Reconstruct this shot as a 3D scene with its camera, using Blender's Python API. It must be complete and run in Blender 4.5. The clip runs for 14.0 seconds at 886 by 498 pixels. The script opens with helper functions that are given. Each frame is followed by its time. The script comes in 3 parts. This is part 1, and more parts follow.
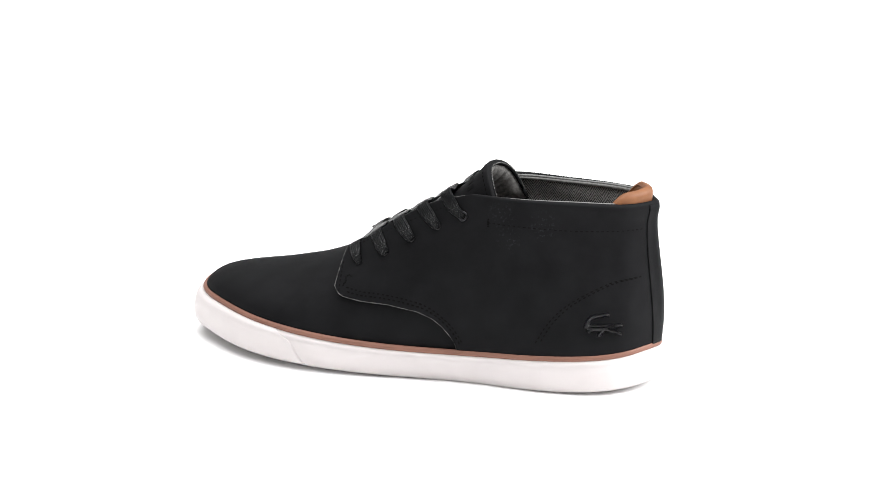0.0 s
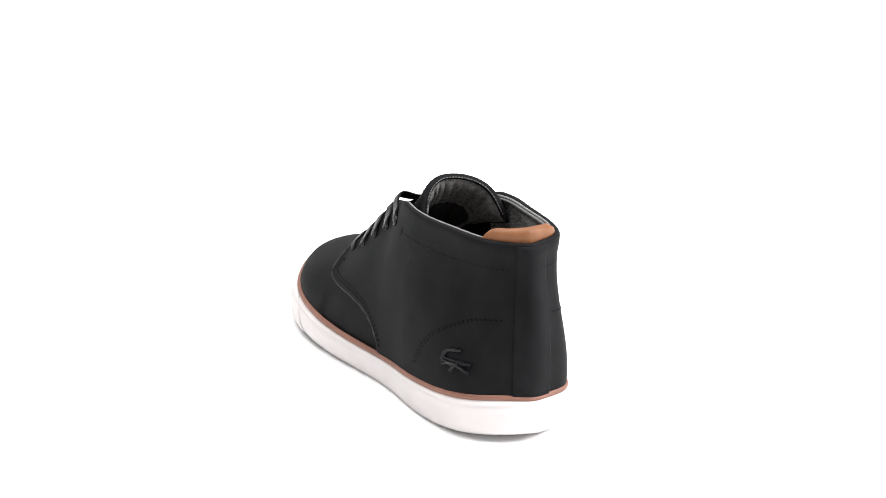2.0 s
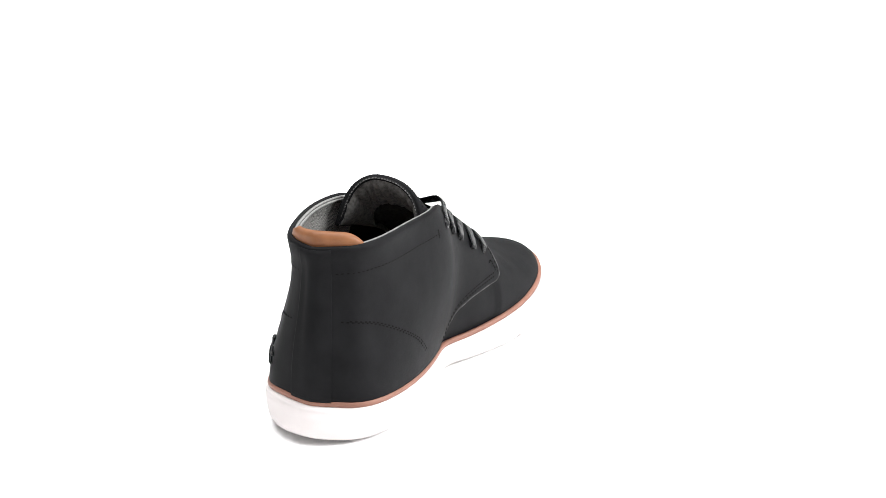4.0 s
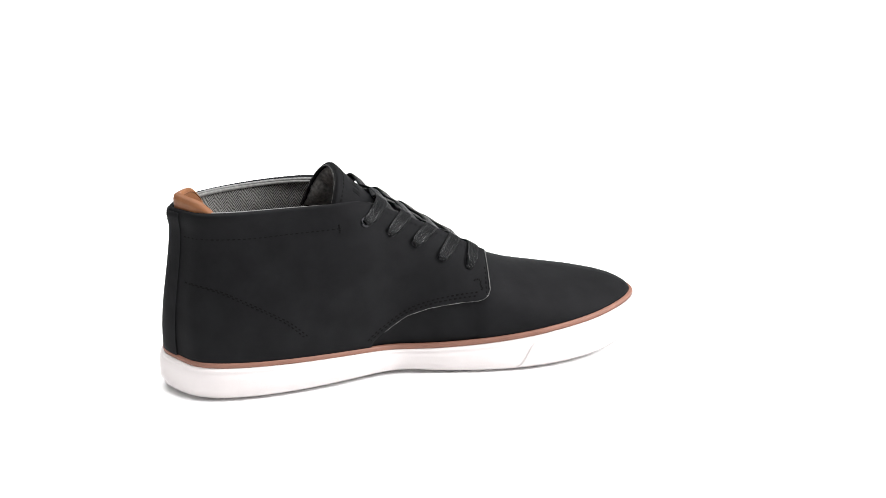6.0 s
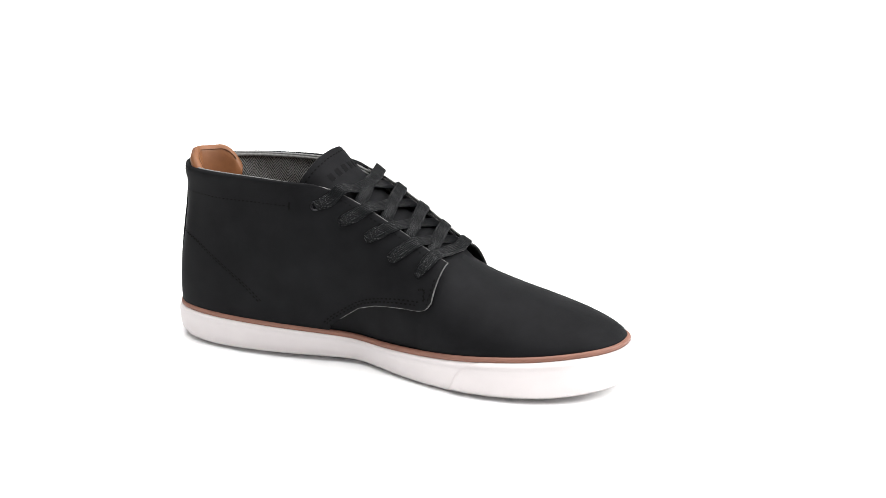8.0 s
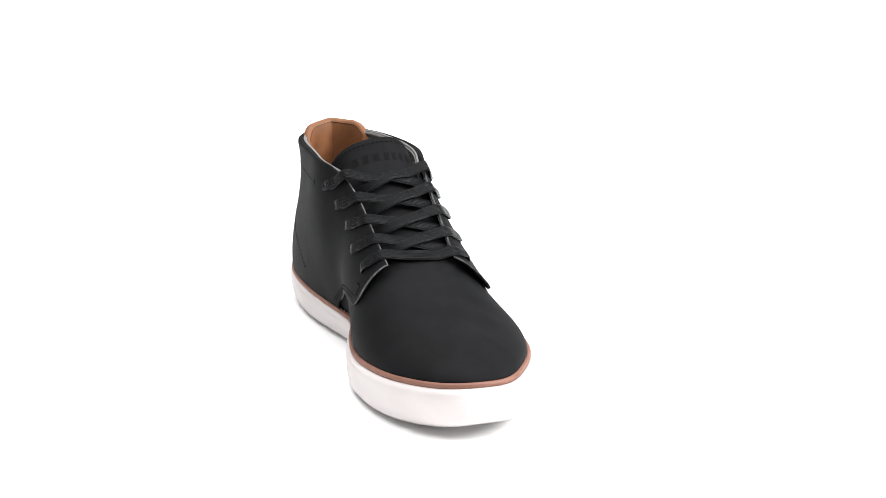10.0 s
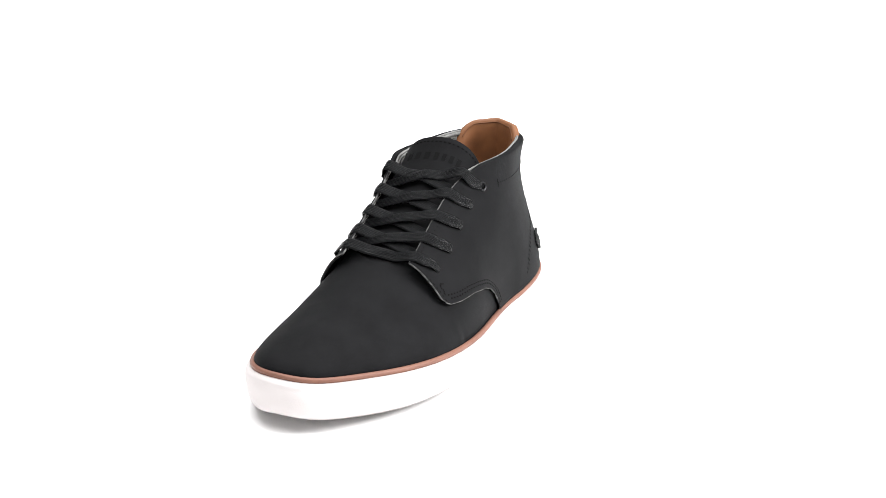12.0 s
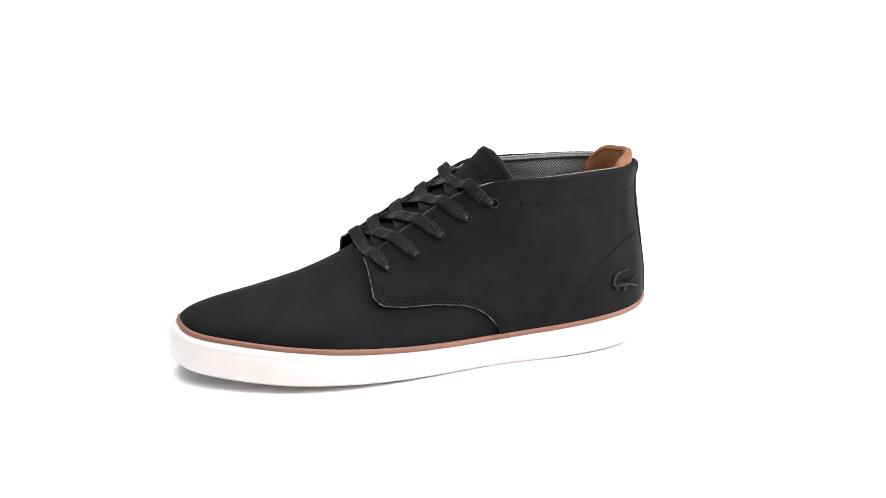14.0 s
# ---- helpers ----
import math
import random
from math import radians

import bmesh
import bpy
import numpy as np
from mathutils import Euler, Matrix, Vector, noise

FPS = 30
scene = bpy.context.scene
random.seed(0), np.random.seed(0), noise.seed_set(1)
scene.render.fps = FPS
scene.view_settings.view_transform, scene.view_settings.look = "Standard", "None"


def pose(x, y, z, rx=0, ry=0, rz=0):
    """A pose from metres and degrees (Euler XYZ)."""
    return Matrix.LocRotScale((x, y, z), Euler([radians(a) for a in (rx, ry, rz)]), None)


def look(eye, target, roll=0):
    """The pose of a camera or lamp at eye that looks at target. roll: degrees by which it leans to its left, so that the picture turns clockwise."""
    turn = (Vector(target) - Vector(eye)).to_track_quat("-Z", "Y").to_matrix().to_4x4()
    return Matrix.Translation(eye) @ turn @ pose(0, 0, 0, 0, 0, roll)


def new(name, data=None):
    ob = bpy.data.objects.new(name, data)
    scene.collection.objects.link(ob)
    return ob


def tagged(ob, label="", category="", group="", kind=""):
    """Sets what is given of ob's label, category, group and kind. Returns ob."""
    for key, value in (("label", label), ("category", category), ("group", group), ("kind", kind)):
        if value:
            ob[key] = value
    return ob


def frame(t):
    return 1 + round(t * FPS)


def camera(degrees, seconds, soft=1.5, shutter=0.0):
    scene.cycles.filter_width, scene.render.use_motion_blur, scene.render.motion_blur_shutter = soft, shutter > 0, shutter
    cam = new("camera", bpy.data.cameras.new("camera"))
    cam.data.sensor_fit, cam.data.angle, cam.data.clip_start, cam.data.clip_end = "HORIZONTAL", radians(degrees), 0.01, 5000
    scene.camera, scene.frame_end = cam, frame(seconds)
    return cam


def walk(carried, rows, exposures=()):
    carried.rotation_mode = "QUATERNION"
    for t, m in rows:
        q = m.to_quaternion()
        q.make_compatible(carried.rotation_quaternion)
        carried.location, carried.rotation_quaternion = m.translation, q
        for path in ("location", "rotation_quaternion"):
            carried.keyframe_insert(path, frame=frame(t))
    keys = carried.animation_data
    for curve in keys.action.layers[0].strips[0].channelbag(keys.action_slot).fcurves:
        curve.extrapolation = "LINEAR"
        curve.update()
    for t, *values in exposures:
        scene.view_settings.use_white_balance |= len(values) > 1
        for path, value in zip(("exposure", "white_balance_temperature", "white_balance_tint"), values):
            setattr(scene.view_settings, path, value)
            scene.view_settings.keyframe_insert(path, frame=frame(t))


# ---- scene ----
# A black chukka sneaker turns slowly on a white studio floor before a still camera.
cam = camera(27.07, 14.0, soft=0.5)
EYE = pose(0, -1.0683, 0.3917, 73.09, 0, -1.04) @ pose(0, 0, 0, 0, 0, 0.12)
walk(cam, [(0.0, EYE), (14.0, EYE)], [(0.0, 0.0), (1.0, 0.10), (2.0, 0.15), (3.3, 0.28), (4.6, 0.08), (6.2, 0.0), (9.0, 0.0), (11.0, 0.06), (14.0, 0.0)])

# ---- light: an even white tent, a large softbox to the right and above ----
world = bpy.data.worlds.new("studio_tent")
scene.world = world
world.use_nodes = True
world.node_tree.nodes["Background"].inputs[0].default_value = (1.0, 0.985, 0.98, 1)
world.node_tree.nodes["Background"].inputs[1].default_value = 0.43


def softbox(name, eye, target, size, watts):
    data = bpy.data.lights.new(name, "AREA")
    data.shape, data.size, data.size_y, data.energy = "RECTANGLE", size[0], size[1], watts
    ob = new(name, data)
    ob.matrix_world = look(eye, target)
    return ob


softbox("softbox_key", (2.0, -0.3, 1.3), (0, 0, 0.05), (1.0, 1.0), 78)
softbox("softbox_top", (0.0, 0.10, 2.0), (0, 0.05, 0), (2.4, 2.4), 88)


# ---- materials ----
def material(name, rough=0.6, spec=0.5):
    m = bpy.data.materials.new(name)
    m.use_nodes = True
    b = m.node_tree.nodes["Principled BSDF"]
    b.inputs["Roughness"].default_value = rough
    b.inputs["Specular IOR Level"].default_value = spec
    return m, m.node_tree, b


def node(nt, kind, **values):
    n = nt.nodes.new(kind)
    for key, value in values.items():
        if key == "operation":
            n.operation = value
        elif key == "data_type":
            n.data_type = value
        else:
            n.inputs[key.replace("_", " ")].default_value = value
    return n


def mottled(nt, coords, scale, low, high, detail=6.0):
    """Noise between two colours."""
    n = node(nt, "ShaderNodeTexNoise", Scale=scale, Detail=detail)
    nt.links.new(coords, n.inputs["Vector"])
    r = nt.nodes.new("ShaderNodeValToRGB")
    r.color_ramp.elements[0].position, r.color_ramp.elements[1].position = 0.3, 0.72
    r.color_ramp.elements[0].color, r.color_ramp.elements[1].color = (*low, 1), (*high, 1)
    nt.links.new(n.outputs["Fac"], r.inputs["Fac"])
    return r.outputs["Color"]


def bump(nt, b, coords, scale, strength, depth=0.0004, before=None):
    n = node(nt, "ShaderNodeTexNoise", Scale=scale, Detail=5.0)
    nt.links.new(coords, n.inputs["Vector"])
    k = node(nt, "ShaderNodeBump", Strength=strength, Distance=depth)
    nt.links.new(n.outputs["Fac"], k.inputs["Height"])
    if before is not None:
        nt.links.new(before.outputs["Normal"], k.inputs["Normal"])
    nt.links.new(k.outputs["Normal"], b.inputs["Normal"])
    return k


def coords_of(nt, which="Object"):
    return nt.nodes.new("ShaderNodeTexCoord").outputs[which]


def plain(name, low, high, scale, rough, grain, strength, spec=0.5, depth=0.0004):
    m, nt, b = material(name, rough, spec)
    c = coords_of(nt)
    nt.links.new(mottled(nt, c, scale, low, high), b.inputs["Base Color"])
    k = bump(nt, b, c, grain, strength, depth)
    bump(nt, b, c, grain * 0.12, strength * 0.5, depth * 3, k)
    return m


def dusty_leather(name):
    """Black nubuck with two faint patches of pale dust high on one side."""
    m, nt, b = material(name, 0.68, 0.089)
    c = coords_of(nt)
    base = mottled(nt, c, 60, (0.0033, 0.0034, 0.0039), (0.0060, 0.0062, 0.0069))
    b.inputs["Specular Tint"].default_value = (1.0, 0.995, 1.015, 1)
    specks = node(nt, "ShaderNodeTexNoise", Scale=620.0, Detail=4.0)
    nt.links.new(c, specks.inputs["Vector"])
    cut = node(nt, "ShaderNodeMapRange")
    cut.inputs["From Min"].default_value, cut.inputs["From Max"].default_value = 0.54, 0.82
    nt.links.new(specks.outputs["Fac"], cut.inputs["Value"])
    total = None
    for spot, size in (((-0.054, 0.036, 0.103), 0.011), ((-0.079, 0.036, 0.098), 0.011), ((-0.060, 0.040, 0.090), 0.010)):
        far = node(nt, "ShaderNodeVectorMath", operation="DISTANCE")
        nt.links.new(c, far.inputs[0])
        far.inputs[1].default_value = spot
        near = node(nt, "ShaderNodeMapRange")
        near.inputs["From Min"].default_value, near.inputs["From Max"].default_value = size, 0.0
        nt.links.new(far.outputs["Value"], near.inputs["Value"])
        if total is None:
            total = near.outputs["Result"]
        else:
            add = node(nt, "ShaderNodeMath", operation="MAXIMUM")
            nt.links.new(total, add.inputs[0])
            nt.links.new(near.outputs["Result"], add.inputs[1])
            total = add.outputs["Value"]
    both = node(nt, "ShaderNodeMath", operation="MULTIPLY")
    nt.links.new(total, both.inputs[0])
    nt.links.new(cut.outputs["Result"], both.inputs[1])
    mix = node(nt, "ShaderNodeMix", data_type="RGBA")
    nt.links.new(both.outputs["Value"], mix.inputs["Factor"])
    nt.links.new(base, mix.inputs["A"])
    mix.inputs["B"].default_value = (0.027, 0.029, 0.032, 1)
    nt.links.new(mix.outputs["Result"], b.inputs["Base Color"])
    k = bump(nt, b, c, 1400, 0.25, 0.0003)
    bump(nt, b, c, 90, 0.18, 0.0012, k)
    return m


def herringbone(name, dark, light, band=0.0045, twill=0.0020):
    """Woven chevrons in the metres of the UV map: diagonals that turn over at every band."""
    m, nt, b = material(name, 0.95, 0.15)
    uv = coords_of(nt, "UV")
    sep = nt.nodes.new("ShaderNodeSeparateXYZ")
    nt.links.new(uv, sep.inputs[0])
    fold = node(nt, "ShaderNodeMath", operation="PINGPONG")
    nt.links.new(sep.outputs["X"], fold.inputs[0])
    fold.inputs[1].default_value = band
    add = node(nt, "ShaderNodeMath", operation="MULTIPLY_ADD")
    nt.links.new(fold.outputs[0], add.inputs[0])
    add.inputs[1].default_value = 1.8
    nt.links.new(sep.outputs["Y"], add.inputs[2])
    tri = node(nt, "ShaderNodeMath", operation="PINGPONG")
    nt.links.new(add.outputs[0], tri.inputs[0])
    tri.inputs[1].default_value = twill / 2
    scaled = node(nt, "ShaderNodeMapRange")
    scaled.inputs["From Max"].default_value = twill / 2
    nt.links.new(tri.outputs[0], scaled.inputs["Value"])
    ramp = nt.nodes.new("ShaderNodeValToRGB")
    ramp.color_ramp.elements[0].position, ramp.color_ramp.elements[1].position = 0.3, 0.7
    ramp.color_ramp.elements[0].color, ramp.color_ramp.elements[1].color = (*dark, 1), (*light, 1)
    fuzz = node(nt, "ShaderNodeTexNoise", Scale=900.0, Detail=3.0)
    nt.links.new(uv, fuzz.inputs["Vector"])
    mixf = node(nt, "ShaderNodeMath", operation="MULTIPLY_ADD")
    nt.links.new(fuzz.outputs["Fac"], mixf.inputs[0])
    mixf.inputs[1].default_value = 0.9
    nt.links.new(scaled.outputs["Result"], mixf.inputs[2])
    off = node(nt, "ShaderNodeMath", operation="SUBTRACT")
    nt.links.new(mixf.outputs[0], off.inputs[0])
    off.inputs[1].default_value = 0.45
    nt.links.new(off.outputs[0], ramp.inputs["Fac"])
    nt.links.new(ramp.outputs["Color"], b.inputs["Base Color"])
    k = node(nt, "ShaderNodeBump", Strength=0.5, Distance=0.0004)
    nt.links.new(off.outputs[0], k.inputs["Height"])
    nt.links.new(k.outputs["Normal"], b.inputs["Normal"])
    return m


def woven_lace(name):
    """Waxed flat lace: cross ribs and two edge cords by the UV map (metres along, metres across)."""
    m, nt, b = material(name, 0.28, 0.10)
    uv = coords_of(nt, "UV")
    sep = nt.nodes.new("ShaderNodeSeparateXYZ")
    nt.links.new(uv, sep.inputs[0])
    # fine braid: slanted ribs folded over the middle of the lace
    fold = node(nt, "ShaderNodeMath", operation="ABSOLUTE")
    nt.links.new(sep.outputs["Y"], fold.inputs[0])
    slant = node(nt, "ShaderNodeMath", operation="MULTIPLY_ADD")
    nt.links.new(fold.outputs[0], slant.inputs[0])
    slant.inputs[1].default_value = 0.7
    nt.links.new(sep.outputs["X"], slant.inputs[2])
    heights = []
    for source, period in ((slant.outputs[0], 0.0012), (sep.outputs["Y"], 0.0011)):
        tri = node(nt, "ShaderNodeMath", operation="PINGPONG")
        nt.links.new(source, tri.inputs[0])
        tri.inputs[1].default_value = period / 2
        r = node(nt, "ShaderNodeMapRange")
        r.inputs["From Max"].default_value = period / 2
        nt.links.new(tri.outputs[0], r.inputs["Value"])
        heights.append(r.outputs["Result"])
    mul = node(nt, "ShaderNodeMath", operation="MULTIPLY_ADD")
    nt.links.new(heights[0], mul.inputs[0])
    mul.inputs[1].default_value = 0.45
    nt.links.new(heights[1], mul.inputs[2])
    fuzz = node(nt, "ShaderNodeTexNoise", Scale=1300.0, Detail=3.0)
    nt.links.new(uv, fuzz.inputs["Vector"])
    add = node(nt, "ShaderNodeMath", operation="MULTIPLY_ADD")
    nt.links.new(fuzz.outputs["Fac"], add.inputs[0])
    add.inputs[1].default_value = 0.7
    nt.links.new(mul.outputs[0], add.inputs[2])
    ramp = nt.nodes.new("ShaderNodeValToRGB")
    ramp.color_ramp.elements[0].position, ramp.color_ramp.elements[1].position = 0.2, 1.0
    ramp.color_ramp.elements[0].color, ramp.color_ramp.elements[1].color = (0.0022, 0.0024, 0.0027, 1), (0.0052, 0.0056, 0.0061, 1)
    nt.links.new(add.outputs[0], ramp.inputs["Fac"])
    nt.links.new(ramp.outputs["Color"], b.inputs["Base Color"])
    # wax cracked into shiny flecks where the lace is pulled into its hole, dull along the middle
    worn = node(nt, "ShaderNodeMapRange")
    worn.inputs["From Min"].default_value, worn.inputs["From Max"].default_value = 0.004, 0.017
    worn.inputs["To Min"].default_value, worn.inputs["To Max"].default_value = 0.75, 0.10
    nt.links.new(sep.outputs["X"], worn.inputs["Value"])
    wax = node(nt, "ShaderNodeTexNoise", Scale=1000.0, Detail=2.0)
    nt.links.new(uv, wax.inputs["Vector"])
    gloss = node(nt, "ShaderNodeMapRange")
    gloss.inputs["From Min"].default_value, gloss.inputs["From Max"].default_value = 0.55, 0.68
    nt.links.new(wax.outputs["Fac"], gloss.inputs["Value"])
    fine = node(nt, "ShaderNodeMath", operation="MULTIPLY_ADD")
    nt.links.new(gloss.outputs["Result"], fine.inputs[0])
    nt.links.new(worn.outputs["Result"], fine.inputs[1])
    fine.inputs[2].default_value = 0.062
    nt.links.new(fine.outputs[0], b.inputs["Specular IOR Level"])
    k = node(nt, "ShaderNodeBump", Strength=0.5, Distance=0.0004)
    nt.links.new(add.outputs[0], k.inputs["Height"])
    nt.links.new(k.outputs["Normal"], b.inputs["Normal"])
    return m


NUBUCK = dusty_leather("black_nubuck")
LACE = woven_lace("black_waxed_lace")
LINING = herringbone("grey_herringbone_wool", (0.034, 0.034, 0.033), (0.225, 0.222, 0.212))
TONGUE_LINING = plain("charcoal_wool", (0.085, 0.083, 0.081), (0.19, 0.186, 0.18), 500, 0.95, 1500, 0.5, 0.15)
# cloth darkened to carry the deep shade inside the shoe
SHADED_CLOTH = plain("shaded_dark_cloth", (0.030, 0.029, 0.029), (0.060, 0.058, 0.057), 500, 0.95, 1500, 0.5, 0.1)
TAN = plain("tan_leather", (0.140, 0.053, 0.020), (0.222, 0.088, 0.033), 70, 0.52, 1600, 0.25, 0.30)
PIPING = plain("brown_rubber_piping", (0.160, 0.070, 0.047), (0.205, 0.092, 0.062), 70, 0.55, 900, 0.2, 0.4)
RUBBER = plain("white_rubber", (0.570, 0.532, 0.530), (0.610, 0.572, 0.569), 45, 0.55, 1300, 0.15, 0.4)
OUTSOLE = plain("grey_outsole_rubber", (0.35, 0.33, 0.325), (0.42, 0.40, 0.39), 60, 0.8, 800, 0.3, 0.3)
RAW_EDGE = plain("raw_leather_edge", (0.008, 0.008, 0.008), (0.15, 0.15, 0.147), 260, 0.9, 1200, 0.5, 0.2)
BINDING = plain("pale_grey_binding", (0.12, 0.12, 0.117), (0.23, 0.23, 0.224), 600, 0.9, 1300, 0.4, 0.2)
TAN_THREAD = plain("brown_thread", (0.11, 0.044, 0.018), (0.16, 0.066, 0.028), 900, 0.7, 1500, 0.4, 0.3)
THREAD = plain("black_thread", (0.003, 0.003, 0.003), (0.006, 0.006, 0.006), 900, 0.85, 1500, 0.4, 0.03)
PRESSED = plain("pressed_nubuck", (0.0024, 0.0025, 0.0028), (0.0046, 0.0048, 0.0052), 60, 0.7, 1400, 0.25, 0.062)
EMBLEM = plain("black_embroidery", (0.003, 0.0032, 0.0035), (0.008, 0.0084, 0.009), 900, 0.30, 1800, 0.3, 0.38)
METAL = plain("blackened_metal", (0.006, 0.006, 0.0065), (0.012, 0.012, 0.0125), 300, 0.35, 900, 0.1, 0.35)
GUNMETAL = plain("gunmetal", (0.025, 0.025, 0.027), (0.05, 0.05, 0.053), 300, 0.32, 900, 0.1, 0.5)
GUNMETAL.node_tree.nodes["Principled BSDF"].inputs["Metallic"].default_value = 1.0
PAPER = plain("white_seamless_paper", (0.93, 0.93, 0.93), (0.945, 0.945, 0.945), 3, 0.9, 300, 0.05, 0.1)


# ---- mesh helpers ----
def link_mesh(name, verts, faces, mat, parent=None, uv=None, label="", smooth=True):
    me = bpy.data.meshes.new(name)
    me.from_pydata([tuple(map(float, v)) for v in verts], [], [tuple(int(i) for i in f) for f in faces])
    me.polygons.foreach_set("use_smooth", [smooth] * len(me.polygons))
    me.materials.append(mat)
    if uv is not None:
        layer = me.uv_layers.new(name="metres")
        ids = np.zeros(len(me.loops), int)
        me.loops.foreach_get("vertex_index", ids)
        layer.data.foreach_set("uv", np.asarray(uv, float)[ids].ravel())
    me.validate()
    ob = new(name, me)
    ob.parent = parent
    return tagged(ob, label)


def quads(nu, nv, start=0, closed=False, flip=False):
    faces = []
    for i in range(nu if closed else nu - 1):
        for j in range(nv - 1):
            a, b = start + i * nv + j, start + ((i + 1) % nu) * nv + j
            f = (a, b, b + 1, a + 1)
            faces.append(f[::-1] if flip else f)
    return faces


def normals_of(P, closed=False):
    """Outward normals of a grid (round the shoe, up the wall)."""
    du = (np.roll(P, -1, 0) - np.roll(P, 1, 0)) if closed else np.gradient(P, axis=0)
    n = np.cross(du, np.gradient(P, axis=1))
    return n / (np.linalg.norm(n, axis=2)[..., None] + 1e-12)


def shell(name, P, thick, mat, parent, lift=0.0, label="", uv=None):
    """A sheet with thickness: P lifted along its normals, its back, and a rim all round."""
    n = normals_of(P)
    nu, nv = P.shape[:2]
    out, back = (P + n * lift).reshape(-1, 3), (P + n * (lift - thick)).reshape(-1, 3)
    faces = quads(nu, nv) + quads(nu, nv, nu * nv, flip=True)
    loop = [i * nv for i in range(nu)] + [(nu - 1) * nv + j for j in range(1, nv)]
    loop += [i * nv + nv - 1 for i in range(nu - 2, -1, -1)] + [j for j in range(nv - 2, 0, -1)]
    o = nu * nv
    for a, b in zip(loop, loop[1:] + loop[:1]):
        faces.append((a, a + o, b + o, b))
    return link_mesh(name, np.concatenate([out, back]), faces, mat, parent, None if uv is None else np.concatenate([uv, uv]), label)


def tube(name, path, radius, mat, parent, sides=8, closed=False, label=""):
    path = np.asarray(path, float)
    t = (np.roll(path, -1, 0) - np.roll(path, 1, 0)) if closed else np.gradient(path, axis=0)
    t /= np.linalg.norm(t, axis=1)[:, None] + 1e-12
    ref = np.where(np.abs(t[:, 2:3]) > 0.9, np.array([[1.0, 0, 0]]), np.array([[0, 0, 1.0]]))
    a = np.cross(t, ref)
    a /= np.linalg.norm(a, axis=1)[:, None]
    b = np.cross(a, t)
    ang = np.arange(sides) * 2 * np.pi / sides
    V = path[:, None] + radius * (np.cos(ang)[None, :, None] * a[:, None] + np.sin(ang)[None, :, None] * b[:, None])
    n = len(path)
    faces = []
    for i in range(n if closed else n - 1):
        for j in range(sides):
            k, l = (i + 1) % n, (j + 1) % sides
            faces.append((i * sides + j, k * sides + j, k * sides + l, i * sides + l))
    if not closed:
        faces += [tuple(range(sides)), tuple(range((n - 1) * sides, n * sides))[::-1]]
    return V.reshape(-1, 3), faces


def spline(points, n):
    """A smooth line of n points, evenly spaced, through the given ones."""
    p = np.asarray(points, float)
    q = np.concatenate([[2 * p[0] - p[1]], p, [2 * p[-1] - p[-2]]])
    out = []
    for i in range(len(p) - 1):
        t = np.linspace(0, 1, 24, endpoint=False)[:, None]
        a, b, c, d = q[i:i + 4]
        out.append(0.5 * (2 * b + (c - a) * t + (2 * a - 5 * b + 4 * c - d) * t ** 2 + (3 * b - a - 3 * c + d) * t ** 3))
    out = np.concatenate(out + [p[-1:]])
    s = np.concatenate([[0], np.cumsum(np.linalg.norm(np.diff(out, axis=0), axis=1))])
    at = np.linspace(0, s[-1], n)
    return np.stack([np.interp(at, s, out[:, k]) for k in range(out.shape[1])], 1)


# ---- the last: plan outlines and walls of the shoe (x to the toe, y to its outer side) ----
WELT_R = (0.82, 0.0651, 0.1544, 0.0528, -0.0082, -0.0416, -0.075, -0.0739, -0.0031, 0.0362, 0.0186, 0.0164, 0.0042, -0.016, 0.0019, -0.0005, -0.0051)
WELT_Z = (0.02298, 0.00362, 0.00108, 0.00502, -0.00021, 0.00036, -6e-05, -0.00101, -0.00082)
FOOT_R = (0.8127, 0.0856, 0.1504, 0.076, -0.0027, -0.0643, -0.0598, -0.0844, -0.0095, 0.0447, 0.0164, 0.0298, 0.009, -0.0197, -0.0008, -0.0108, -0.0062)
FOOT_Z = (0.0038, 0.00262, 0.00017, 0.00314, 0.0007, 0.00075, 0.00105, 0.00065, -0.00074)
M = 720
PHI = np.arange(M) * 2 * np.pi / M


def waves(c, phi):
    out = np.full_like(phi, c[0])
    for k in range(1, len(c) // 2 + 1):
        out += c[2 * k - 1] * np.cos(k * phi) + c[2 * k] * np.sin(k * phi)
    return out


def outline(rc, zc):
    r = waves(rc, PHI) * 1.0683
    return np.stack([0.172 * r * np.cos(PHI), 0.056 * r * np.sin(PHI), waves(zc, PHI)], 1)


def plan_normal(Q):
    d = np.roll(Q, -1, 0) - np.roll(Q, 1, 0)
    n = np.stack([d[:, 1], -d[:, 0], np.zeros(M)], 1)
    return n / np.linalg.norm(n, axis=1)[:, None]


def smooth_ring(A, k):
    for _ in range(k):
        A = (np.roll(A, 1, 0) + 2 * A + np.roll(A, -1, 0)) / 4
    return A


WELT = outline(WELT_R, WELT_Z)
FOOT = outline(FOOT_R, FOOT_Z)
FOOT = smooth_ring(FOOT + np.array([0.25, 0.25, 0]) * (WELT - FOOT), 260)
FOOT[:, 2] -= FOOT[:, 2].min()
WN, FN = plan_normal(WELT), plan_normal(FOOT)
INNER_BALL = (np.interp(WELT[:, 0], [0.03, 0.07, 0.11, 0.135], [0, 1, 0.6, 0]) * (WELT[:, 1] < 0))[:, None] * 0.0017
WELT, FOOT = WELT + WN * INNER_BALL, FOOT + FN * INNER_BALL
FOOT = FOOT - FN * 0.0024 * np.exp(-((PHI - 5.85) / 0.25) ** 2)[:, None]
